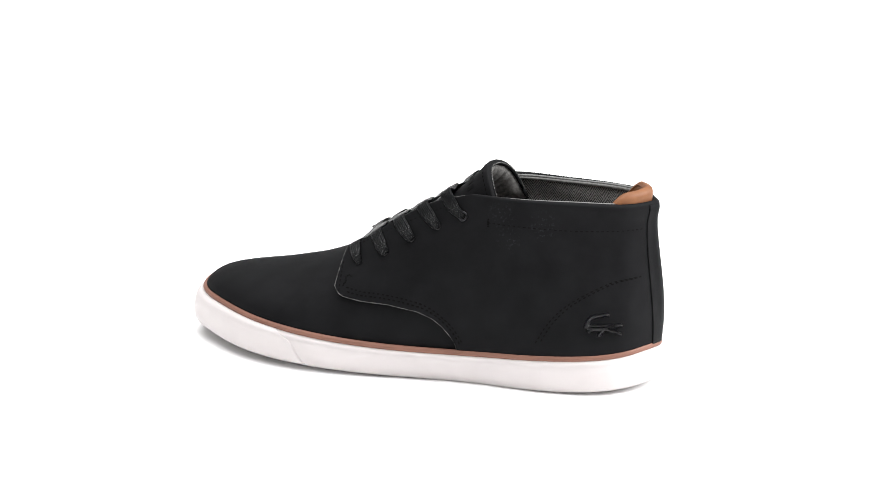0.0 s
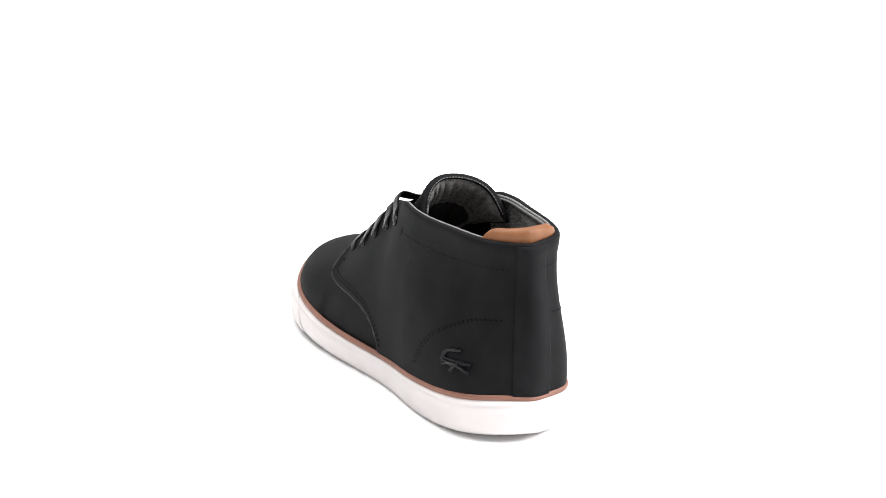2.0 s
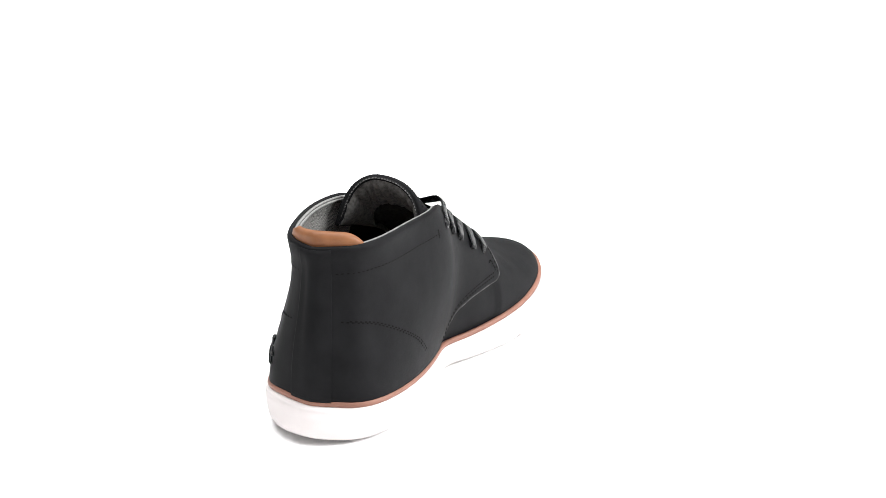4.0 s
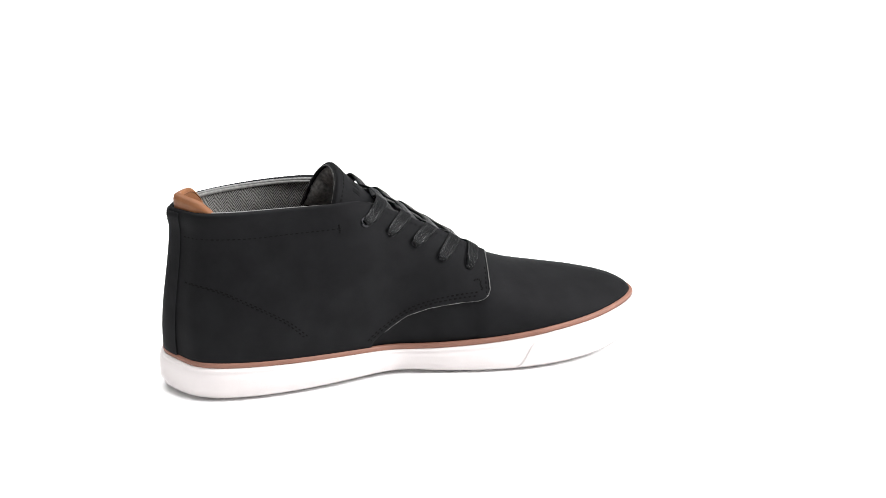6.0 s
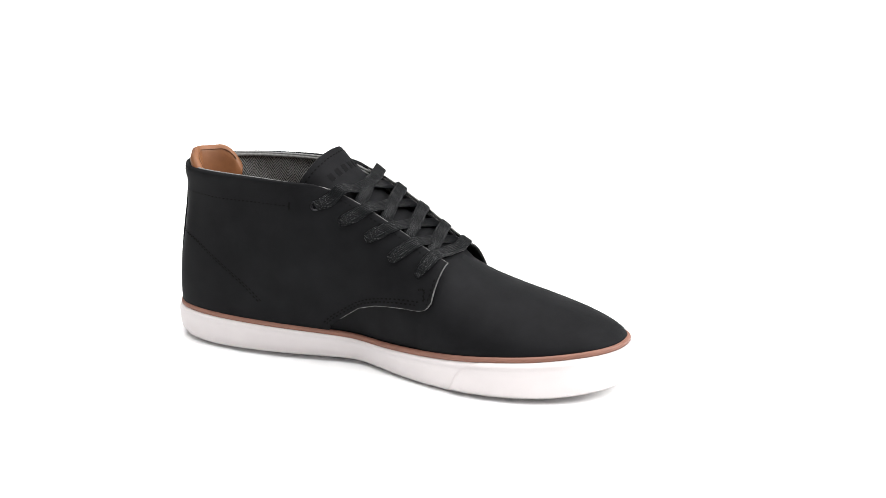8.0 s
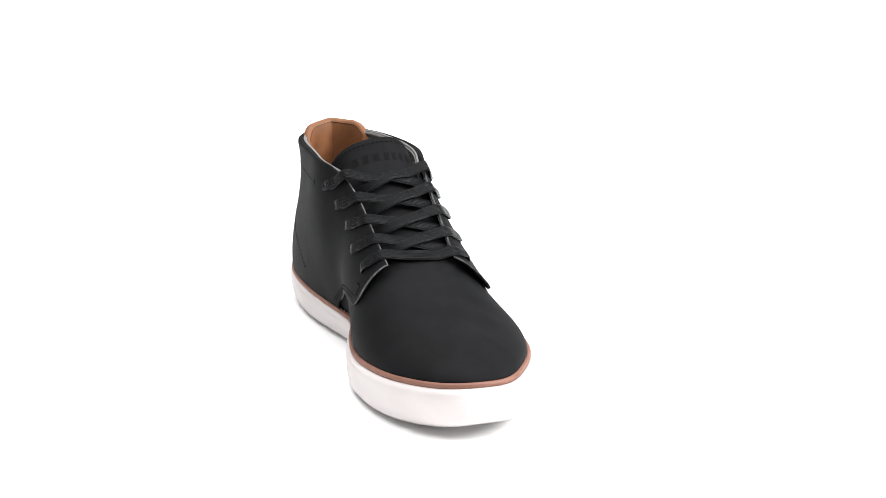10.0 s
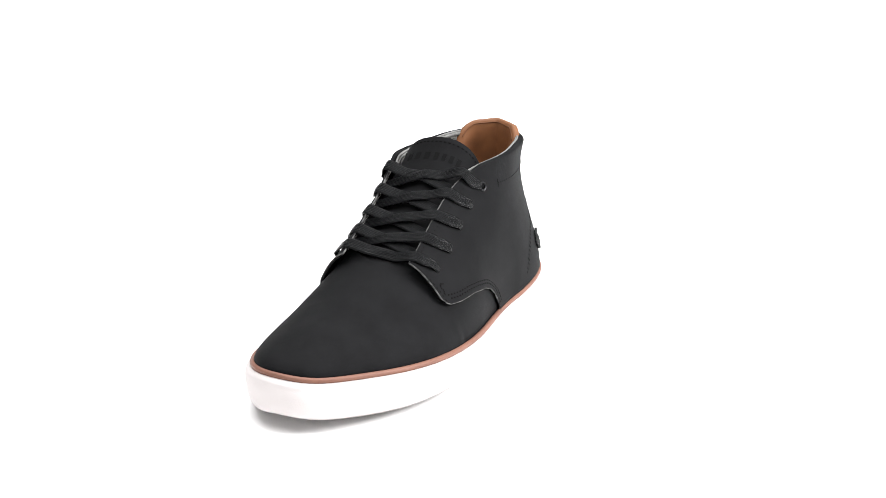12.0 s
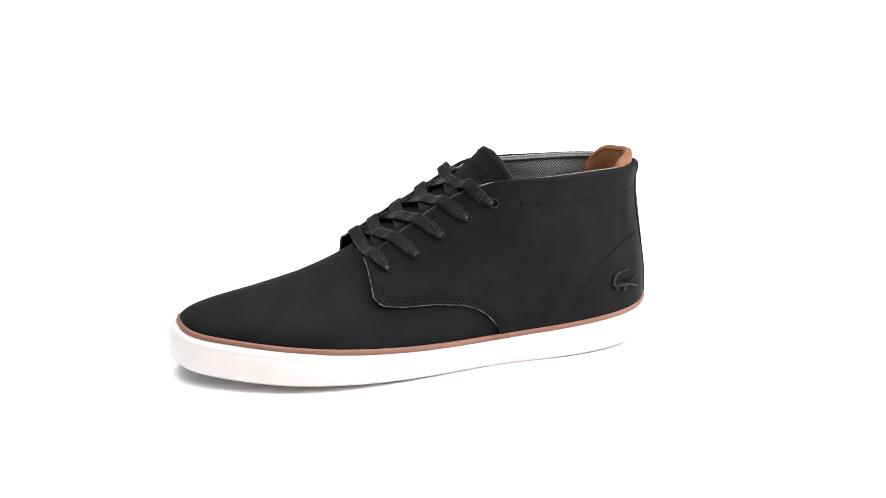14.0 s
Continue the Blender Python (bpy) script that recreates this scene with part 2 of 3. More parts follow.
FACING = np.degrees(np.arctan2(WN[:, 1], WN[:, 0]))      # the way each part of the outline faces, seen from above


def towards(angle, spread):
    return np.exp(-(((FACING - angle + 180) % 360 - 180) / spread) ** 2)[:, None]


# the rounded toe is drawn back and lies lower; the heel is squarer on its outer side
TOE = np.interp(WELT[:, 0], [0.085, 0.15], [0, 1])[:, None] ** 1.3
WELT = WELT - np.array([0.0021, 0, 0.0016]) * TOE
FOOT = FOOT - np.array([0.0018, 0, 0.0018]) * TOE
WELT = WELT - WN * 0.0012 * towards(165, 24) + WN * 0.0010 * towards(100, 20) * (WELT[:, :1] < -0.06)
FOOT = FOOT - FN * 0.0012 * towards(165, 24) + FN * 0.0012 * towards(100, 20) * (WELT[:, :1] < -0.06)
WELT, FOOT = smooth_ring(WELT, 30), smooth_ring(FOOT, 60)
FOOT[:, 2] = np.maximum(FOOT[:, 2] - FOOT[:, 2].min(), 0)
WN, FN = plan_normal(WELT), plan_normal(FOOT)
UP = np.array([0, 0, 1.0])
BASE = WELT - WN * 0.0018 + UP * 0.0025          # where the leather meets the piping
LEFT = PHI <= np.pi
XB = BASE[:, 0]


def station(xs, values):
    return smooth_ring(np.interp(XB, xs, values), 50)


def ridge(x):
    return np.interp(x, [-0.06, 0.0, 0.045, 0.054, 0.062, 0.077, 0.096, 0.116, 0.13], [0.122, 0.093, 0.0700, 0.0648, 0.0606, 0.0553, 0.0509, 0.0470, 0.0441])


def make_tops():
    # collar and lacing edge of the quarters
    xs = [-0.142, -0.12, -0.10, -0.06, -0.045, -0.033, -0.022, 0.0, 0.025, 0.05, 0.16]
    tx = station(xs, [-0.1370, -0.1155, -0.0970, -0.0585, -0.0440, -0.0325, -0.0220, 0.0, 0.025, 0.0495, 0.16])
    tz = station(xs, [0.1090, 0.1095, 0.1105, 0.1110, 0.1112, 0.1110, 0.1075, 0.0965, 0.0832, 0.0690, 0.0400])
    wl, wr = BASE[:, 1] * station([-0.14, -0.125, -0.10, -0.08], [0.69, 0.69, 0.72, 0.765]), BASE[:, 1] * 0.86
    side_x = [-0.07, -0.06, -0.045, -0.033, -0.022, 0.0, 0.05]
    side_l = station(side_x, [0.0370, 0.0370, 0.0353, 0.0327, 0.0280, 0.0252, 0.0248])
    side_r = station(side_x, [-0.0305, -0.0309, -0.0308, -0.0278, -0.0224, -0.0186, -0.0176])
    f = station([-0.085, -0.06], [0, 1])
    ty = np.where(LEFT, wl * (1 - f) + side_l * f, wr * (1 - f) + side_r * f)
    tz = tz - np.where(LEFT, 0.0, 0.0012) * station([-0.14, -0.10, -0.04, -0.02], [0, 1, 1, 0])
    forward = np.where(LEFT, 0.0, 1.0) * station([0.02, 0.05], [0, 1])      # the inner flap leans forwards
    tx, tz = tx + 0.0035 * forward, tz - 0.0019 * forward
    tz = tz + np.where(LEFT, 1.0, 0.0) * station([-0.026, -0.010, 0.0, 0.025, 0.045, 0.06], [0, 0.0030, 0.0026, 0.0004, -0.0034, -0.001])      # the outer lacing edge stands higher
    quarter = np.stack([tx, ty, tz], 1)
    # centre line of the vamp
    vx = station([-0.142, -0.06, 0.0, 0.05, 0.09, 0.13, 0.156], [-0.06, -0.03, 0.02, 0.055, 0.078, 0.098, 0.112])
    vamp = np.stack([vx, station([0.03, 0.07, 0.15], [0.0045, 0.0025, 0.0015]), ridge(vx)], 1)
    quarter = quarter - WN * 0.0014 * towards(165, 26)
    return smooth_ring(quarter, 25), smooth_ring(vamp, 40)


TOP_Q, TOP_V = make_tops()


def wall(top, rows, on_ridge):
    """Points (round, up) on the wall between the piping and a top line."""
    xs = [-0.142, -0.12, -0.09, -0.05, -0.03, 0.0, 0.045, 0.07, 0.10, 0.13, 0.156]
    up_l = station(xs, [0.030, 0.030, 0.034, 0.044, 0.045, 0.034, 0.021, 0.018, 0.0125, 0.0100, 0.0070])
    up_r = station(xs, [0.030, 0.032, 0.036, 0.044, 0.045, 0.034, 0.021, 0.014, 0.0085, 0.0070, 0.0070])
    up1 = smooth_ring(np.where(LEFT, up_l, up_r), 40)
    out_l = station(xs, [0.0045, -0.002, -0.001, -0.001, -0.002, -0.002, -0.005, -0.0005, 0.001, 0.000, -0.0005])
    out_r = station(xs, [0.0050, 0.0015, 0.0045, 0.009, 0.014, 0.011, 0.005, 0.001, 0.000, 0.000, -0.0005])
    out1 = smooth_ring(np.where(LEFT, out_l, out_r), 30) - 0.0024 * towards(165, 26)[:, 0]
    back_l = station(xs, [0.001, -0.009, -0.002, 0.005, 0.008, 0.008, 0.006, 0.021, 0.027, 0.028, 0.027])
    back_r = station(xs, [0.001, -0.007, -0.0015, 0.005, 0.010, 0.011, 0.008, 0.021, 0.027, 0.028, 0.027])
    out2 = smooth_ring(np.where(LEFT, back_l, back_r), 20) - 0.0018 * towards(165, 26)[:, 0]
    if on_ridge:
        full = station(xs, [0.03, 0.03, 0.03, 0.03, 0.03, 0.033, 0.035, 0.032, 0.026, 0.020, 0.016])
        lean = station(xs, [0.03, 0.03, 0.03, 0.03, 0.03, 0.027, 0.023, 0.021, 0.020, 0.020, 0.016])
        out2 = smooth_ring(np.where(LEFT, lean, full), 40)
    down2 = station(xs, [0.030, 0.034, 0.030, 0.022, 0.018, 0.010, 0.004, 0.0, 0.0, 0.0, 0.0])
    d = (BASE - top) * np.array([1, 1, 0])
    d /= np.linalg.norm(d, axis=1)[:, None] + 1e-9
    if not on_ridge:
        d = smooth_ring(WN.copy(), 80)
    else:
        slope = (ridge(top[:, 0] + 0.004) - ridge(top[:, 0] - 0.004)) / 0.008
        d = d + UP * (slope * d[:, 0])[:, None]
        down2 = down2 * 0
    c1 = BASE + UP * up1[:, None] + WN * out1[:, None]
    c2 = top + d * out2[:, None] - UP * down2[:, None]
    v = np.linspace(0, 1, rows)[None, :, None]
    p0, p1, p2, p3 = (a[:, None] for a in (BASE, c1, c2, top))
    return (1 - v) ** 3 * p0 + 3 * v * (1 - v) ** 2 * p1 + 3 * v ** 2 * (1 - v) * p2 + v ** 3 * p3


ROWS = 61
QUARTER, VAMP = wall(TOP_Q, ROWS, False), wall(TOP_V, ROWS, True)
LIP = np.exp(-((np.linspace(0, 1, ROWS) - 0.97) / 0.05) ** 2)[None, :, None]      # padded lip round the back of the collar
QUARTER = QUARTER + (WN * 0.0015 * towards(180, 50))[:, None] * LIP
QN = normals_of(QUARTER, True)


def column(x, left):
    """The column of the wall whose foot stands at x on one side."""
    ids = np.where(LEFT if left else ~LEFT)[0]
    return int(ids[np.argmin(np.abs(XB[ids] - x))])


def on_quarter(x, z, left, lift=0.0):
    """The point of a quarter's face at length x and height z, and its normal."""
    half = slice(0, M // 2 + 1) if left else slice(M // 2, M)
    P, N = QUARTER[half], QN[half]
    d = (P[..., 0] - x) ** 2 + (P[..., 2] - z) ** 2
    i, j = np.unravel_index(np.argmin(d), d.shape)
    y = P[i, j, 1]
    return np.array([x, y, z]) + N[i, j] * lift, N[i, j]


def seam_line(points, left, n, lift):
    xz = spline(points, n)
    both = [on_quarter(x, z, left, lift) for x, z in xz]
    p, nn = np.array([b[0] for b in both]), np.array([b[1] for b in both])
    for _ in range(4):
        p[1:-1] = (p[:-2] + 2 * p[1:-1] + p[2:]) / 4
    return p, nn


def stitches(name, p, nn, parent, length=0.0016, gap=0.0014, width=0.00065, label="", mat=None):
    """A row of thread stitches along a line on the leather."""
    s = np.concatenate([[0], np.cumsum(np.linalg.norm(np.diff(p, axis=0), axis=1))])
    verts, faces = [], []
    at = 0.0
    while at + length < s[-1]:
        a = np.array([np.interp(at, s, p[:, k]) for k in range(3)])
        b = np.array([np.interp(at + length, s, p[:, k]) for k in range(3)])
        n = np.array([np.interp(at, s, nn[:, k]) for k in range(3)])
        w = np.cross(b - a, n)
        w *= width / 2 / (np.linalg.norm(w) + 1e-12)
        m = (a + b) / 2 + n * 0.0003
        o = len(verts)
        verts += [a - w, a + w, b + w, b - w, m - w * 0.8, m + w * 0.8]
        faces += [(o, o + 1, o + 5, o + 4), (o + 4, o + 5, o + 2, o + 3), (o, o + 4, o + 3), (o + 1, o + 2, o + 5)]
        at += length + gap
    return tagged(link_mesh(name, verts, faces, mat or THREAD, parent, None, label), kind="stuff")


# ---- the studio ----
def studio_floor():
    """One white sheet of paper: flat under the shoe, then swept up far behind it."""
    ys, zs = [-6.0, -3.0, -1.0, 0.0, 1.0, 3.0], [0.0] * 6
    for a in np.linspace(0, np.pi / 2, 13)[1:]:
        ys.append(3.0 + 1.5 * np.sin(a)), zs.append(1.5 - 1.5 * np.cos(a))
    ys.append(4.5), zs.append(4.0)
    xs = np.linspace(-6, 6, 13)
    verts = [(x, y, z) for y, z in zip(ys, zs) for x in xs]
    ob = link_mesh("floor", verts, quads(len(ys), len(xs), flip=True), PAPER)
    return tagged(ob, "seamless white paper floor of a photo studio", "floor", kind="structure")


# ---- the shoe ----
def shoe_sole(shoe):
    inner = 0.0045
    rows = [FOOT - FN * 0.020 + UP * 0.0015, FOOT - FN * 0.0010 + UP * 0.0001, FOOT - FN * 0.0002 + UP * 0.0004, FOOT + UP * 0.0012]
    bulge = (0.0012 + 0.0010 * station([-0.12, -0.10], [1, 0]) + 0.0014 * station([0.0, 0.06], [0, 1])
             + smooth_ring(0.0008 + 0.0008 * (WELT[:, 1] > -0.01), 200) * station([0.08, 0.14], [0, 1]) - 0.0002 * station([0.10, 0.145], [0, 1]))[:, None]
    for f in (0.12, 0.35, 0.6, 0.78, 0.835, 0.88, 0.95):      # with a fine groove below the upper lip
        groove = 0.0006 if f == 0.835 else 0.0
        rows.append(FOOT * (1 - f) + WELT * f + UP * 0.0012 * (1 - f) + WN * (bulge * (1 - abs(2 * f - 1) ** 5) - groove))
    rows += [WELT - WN * 0.0002, WELT - WN * 0.0010 + UP * 0.0006, WELT - WN * inner + UP * 0.0008, WELT - WN * 0.016]
    P = np.stack(rows, 1)[::2]
    n = len(P)
    nv = P.shape[1]
    faces = quads(n, nv, closed=True)
    faces += [tuple(i * nv for i in range(n))[::-1], tuple(i * nv + nv - 1 for i in range(n))]
    sole = link_mesh("sole", P.reshape(-1, 3), faces, RUBBER, shoe, None, "off-white rubber cupsole")
    # tread under the sole
    t = np.stack([FOOT - FN * 0.012 + UP * 0.0010, FOOT - FN * 0.0045 + UP * 0.0000, FOOT - FN * 0.0040 + UP * 0.0009], 1)[::3]
    link_mesh("tread", t.reshape(-1, 3), quads(len(t), 3, closed=True) + [tuple(i * 3 for i in range(len(t)))[::-1]], OUTSOLE, shoe)
    # toe bumper, its ends cut on a slant
    li, ri = column(0.060, True), column(0.060, False)
    ids = np.concatenate([np.arange(ri, M), np.arange(0, li + 1)])
    cols = []
    for k in ids:
        cols.append([P_ for P_ in np.stack(rows[3:12], 1)[k]])
    B = np.array(cols)
    height = np.linspace(0, 1, B.shape[1])
    for end in (0, 1):
        for j in range(26):
            i = j if end == 0 else len(B) - 1 - j
            # slanted cut: high rows start nearer to the toe
            w = height * (1 - j / 26.0)
            step = 1 if end == 0 else -1
            for r in range(B.shape[1]):
                pos = i + step * w[r] * 14
                lo = int(np.floor(pos)); fr = pos - lo
                lo = min(max(lo, 0), len(cols) - 2)
                B[i, r] = np.array(cols[lo][r]) * (1 - fr) + np.array(cols[lo + 1][r]) * fr
    shell("toe_bumper", B, 0.0012, RUBBER, sole, 0.0007)


def shoe_piping(shoe):
    path = (WELT - WN * 0.0013 + UP * 0.0016)[::3]
    wn = WN[::3]
    sides = 10
    ang = np.arange(sides) * 2 * np.pi / sides
    V = path[:, None] + wn[:, None] * (0.0016 * np.cos(ang))[None, :, None] + UP * (0.0018 * np.sin(ang))[None, :, None]
    n = len(path)
    faces = []
    for i in range(n):
        for j in range(sides):
            k, l = (i + 1) % n, (j + 1) % sides
            faces.append((i * sides + j, k * sides + j, k * sides + l, i * sides + l))
    link_mesh("piping", V.reshape(-1, 3), faces, PIPING, shoe, None, "brown rubber piping above the sole")


def shoe_vamp(shoe):
    li, ri = column(-0.045, True), column(-0.045, False)
    ids = np.concatenate([np.arange(ri, M, 2), np.arange(0, li + 1, 2)])
    P = VAMP[ids].copy()
    under = QUARTER - QN * np.interp(np.arange(ROWS), [0, 34, 46, 60], [0.0010, 0.0010, 0.0022, 0.0022])[None, :, None]
    for k, i in enumerate(ids):      # tucked under the quarters behind the throat
        if XB[i] < 0.042:
            v = np.linspace(0, np.interp(XB[i], [0.0, 0.02], [0.72, 0.97]), ROWS) * (ROWS - 1)
            for c in range(3):
                P[k, :, c] = np.interp(v, np.arange(ROWS), under[i, :, c])
    nu, nv = P.shape[:2]
    link_mesh("vamp", P.reshape(-1, 3), quads(nu, nv), NUBUCK, shoe, None, "smooth black nubuck vamp")


LOW = {True: ([-0.0330, -0.0300, -0.0265, -0.0215, -0.0150, -0.0060, 0.0120, 0.0300, 0.0410, 0.0440, 0.0460, 0.0476], [0.0000, 0.0235, 0.0290, 0.0345, 0.0390, 0.0423, 0.0447, 0.0447, 0.0457, 0.0466, 0.0480, 0.0505]),
       False: ([-0.0280, -0.0242, -0.0190, -0.0126, -0.0020, 0.0116, 0.0200, 0.0287, 0.0400, 0.0435, 0.0458, 0.0476], [0.0000, 0.0235, 0.0282, 0.0325, 0.0385, 0.0428, 0.0440, 0.0447, 0.0448, 0.0456, 0.0475, 0.0510])}


def quarter_grid(left, step=1):
    """Columns from the front flap to the heel, each from its lower edge to the rolled collar."""
    front = column(0.0475, left)
    ids = np.arange(front, M // 2 + 1, step) if left else np.arange(M // 2, front + 1, step)
    cols = []
    for i in ids:
        zs = QUARTER[i, :, 2]
        low = np.interp(XB[i], *LOW[left])
        v0 = 0.0 if low <= zs[0] else float(np.interp(low, zs, np.arange(ROWS)))
        v = np.linspace(v0, ROWS - 1, 46)
        cols.append(np.stack([np.interp(v, np.arange(ROWS), QUARTER[i, :, c]) for c in range(3)], 1))
    return ids, np.array(cols)


def shoe_quarter(shoe, left):
    ids, P = quarter_grid(left)
    n = normals_of(P)
    # round the top edge inwards over the collar
    back = np.clip((-0.024 - P[:, -1, 0]) / 0.01, 0, 1)
    roll = []
    for a in (30, 60, 90, 120, 150):
        a = math.radians(a)
        inward = -n[:, -1] * 0.0022 * (1 - math.cos(a))
        roll.append(P[:, -1] + n[:, -1] * 0.0011 + (inward + UP * 0.0022 * math.sin(a) * 0.8) * back[:, None] - n[:, -1] * (0.0003 * a) * (1 - back)[:, None])
    full = np.concatenate([P + n * 0.0011, np.stack(roll, 1)], 1)
    nu, nv = full.shape[:2]
    m = P.shape[1]
    inner = P - n * 0.0006
    o = nu * nv
    verts = np.concatenate([full.reshape(-1, 3), inner.reshape(-1, 3)])
    faces = quads(nu, nv) + quads(nu, m, o, flip=True)
    for i in range(nu - 1):      # lower rim
        faces.append((i * nv, o + i * m, o + (i + 1) * m, (i + 1) * nv))
    e = 0 if left else nu - 1    # front rim
    for j in range(m - 1):
        f = (e * nv + j, e * nv + j + 1, o + e * m + j + 1, o + e * m + j)
        faces.append(f)
    q = link_mesh("quarter", verts, faces, NUBUCK, shoe, None, "black nubuck side panel with lacing holes")
    # pale cut edge along the flap and the lacing edge
    flap = XB[ids] > (-0.031 if left else -0.018)
    lower = (P + n * 0.0007)[flap][:, 0]
    front = (P + n * 0.0007)[e]
    lace_edge = (P + n * 0.0004)[P[:, -1, 0] > -0.026][:, -1]
    for line, r in ((lower, 0.00045), (front, 0.0005), (lace_edge, 0.0006)):
        v, f = tube("raw_edge", line, r, RAW_EDGE, q, 6)
        link_mesh("raw_edge", v, f, RAW_EDGE, q, None, "pale cut leather edge")
    # seams
    lift = 0.0011
    for d in (0.0028, 0.0048):
        lx, lz = LOW[left]
        pts = [(x - d * 0.7, z + d * 0.5) for x, z in zip(lx[1:4], lz[1:4])] + [(x, z + d) for x, z in zip(lx[4:9], lz[4:9])]
        p, nn = seam_line(pts, left, 110, lift)
        stitches("stitching", p, nn, q, width=0.0008)
    p, nn = seam_line([(0.0445, 0.048), (0.0455, 0.056), (0.0465, 0.064)], left, 40, lift)
    stitches("stitching", p, nn, q)
    p, nn = seam_line([(0.0375, 0.0560), (0.0402, 0.0566), (0.0422, 0.0552), (0.0412, 0.0532), (0.0428, 0.0516), (0.0414, 0.0502)], left, 40, lift)
    stitches("bar_tack", p, nn, q, length=0.0009, gap=0.0003, width=0.0011)
    p, nn = seam_line([(-0.046, 0.0976), (-0.070, 0.0968), (-0.095, 0.0957), (-0.120, 0.0957), (-0.130, 0.0955)], left, 120, lift)
    stitches("stitching", p, nn, q, width=0.00048)
    p, nn = seam_line([(-0.0462, 0.0952), (-0.0460, 0.0976), (-0.0463, 0.1000)], left, 20, lift)
    stitches("bar_tack", p, nn, q, length=0.0008, gap=0.0002, width=0.0011)
    if left:
        counter = ((-0.131, 0.0680), (-0.120, 0.0660), (-0.107, 0.0598), (-0.096, 0.0525), (-0.087, 0.0425), (-0.080, 0.030))
    else:
        counter = ((-0.131, 0.0695), (-0.118, 0.0660), (-0.105, 0.0600), (-0.092, 0.0530), (-0.079, 0.0450), (-0.068, 0.035))
    for d in (0.0, 0.0024):
        p, nn = seam_line([(x + d, z) for x, z in counter], left, 120, lift)
        stitches("stitching", p, nn, q, width=0.00070)
    edge = [(x + 0.000, z) for x, z in ((-0.020, 0.1035), (0.0, 0.0935), (0.025, 0.0802), (0.044, 0.0690))]
    p, nn = seam_line(edge, left, 90, lift)
    stitches("stitching", p, nn, q, width=0.0004)
    # woven facing behind the lacing edge
    behind = (P[:, -1, 0] > -0.026) & (P[:, -1, 0] < 0.041)
    top_line, out = P[behind][:, -1], np.array([0, 1.0 if left else -1.0, 0])
    strip = np.stack([top_line - n[behind][:, -1] * 0.0010 + out * (0.0045 * d) - UP * (0.0002 + 0.0085 * d) for d in np.linspace(0, 1, 5)], 1)
    along = np.concatenate([[0], np.cumsum(np.linalg.norm(np.diff(top_line, axis=0), axis=1))])
    uv = np.stack([np.repeat(along[:, None], 5, 1), np.tile(np.linspace(0, 0.0095, 5), (len(along), 1))], 2).reshape(-1, 2)
    shell("facing", strip, 0.0008, LINING, q, 0.0, "grey herringbone facing behind the lacing edge", uv)
    return q


def shoe_heel_strip(shoe):
    ids = [i for i in range(M // 2 - 40, M // 2 + 41) if -0.0090 < BASE[i, 1] < 0.0130]
    P = QUARTER[ids][:, 0:61:2]
    shell("heel_strip", P, 0.0012, NUBUCK, shoe, 0.0018, "narrow black leather strip up the heel")


def collar_ids():
    a, b = column(-0.022, True), column(-0.022, False)
    return np.arange(a, b + 1, 2)


def shoe_lining(shoe):
    ids = collar_ids()
    P = QUARTER[ids][:, 12:]
    n = normals_of(P)
    depth = np.linspace(0.0060, 0.0036, P.shape[1])[None, :, None]
    L = P - n * depth
    for i in range(L.shape[0]):      # soft folds in the cloth, dying out at the collar
        for j in range(L.shape[1]):
            calm = min(1.0, (L.shape[1] - 1 - j) / 6)
            L[i, j] -= n[i, j] * 0.0016 * calm * noise.noise(Vector((P[i, j, 0] * 70, P[i, j, 1] * 50, P[i, j, 2] * 90)))
    L[:, -1] += UP * 0.0004
    s = np.concatenate([[0], np.cumsum(np.linalg.norm(np.diff(TOP_Q[ids], axis=0), axis=1))])
    uv = np.stack([np.repeat(s[:, None], P.shape[1], 1), L[..., 2]], 2).reshape(-1, 2)
    nu, nv = L.shape[:2]
    lin = link_mesh("lining", L.reshape(-1, 3), quads(nu, nv, flip=True), LINING, shoe, uv, "grey herringbone wool lining")
    nt = QN[ids][:, -1]
    line = TOP_Q[ids] - nt * 0.0031 + UP * 0.0008
    v, f = tube("binding", line, 0.0008, BINDING, lin, 6)
    link_mesh("binding", v, f, BINDING, lin, None, "pale grey binding along the collar")
    shell("binding_tape", L[:, -2:], 0.0009, BINDING, lin, -0.0002, "pale grey tape inside the collar")
    ins = (WELT - WN * 0.006 + UP * 0.004)[::6]
    link_mesh("insole", ins, [tuple(range(len(ins)))], TONGUE_LINING, shoe, None, "dark grey fabric insole")


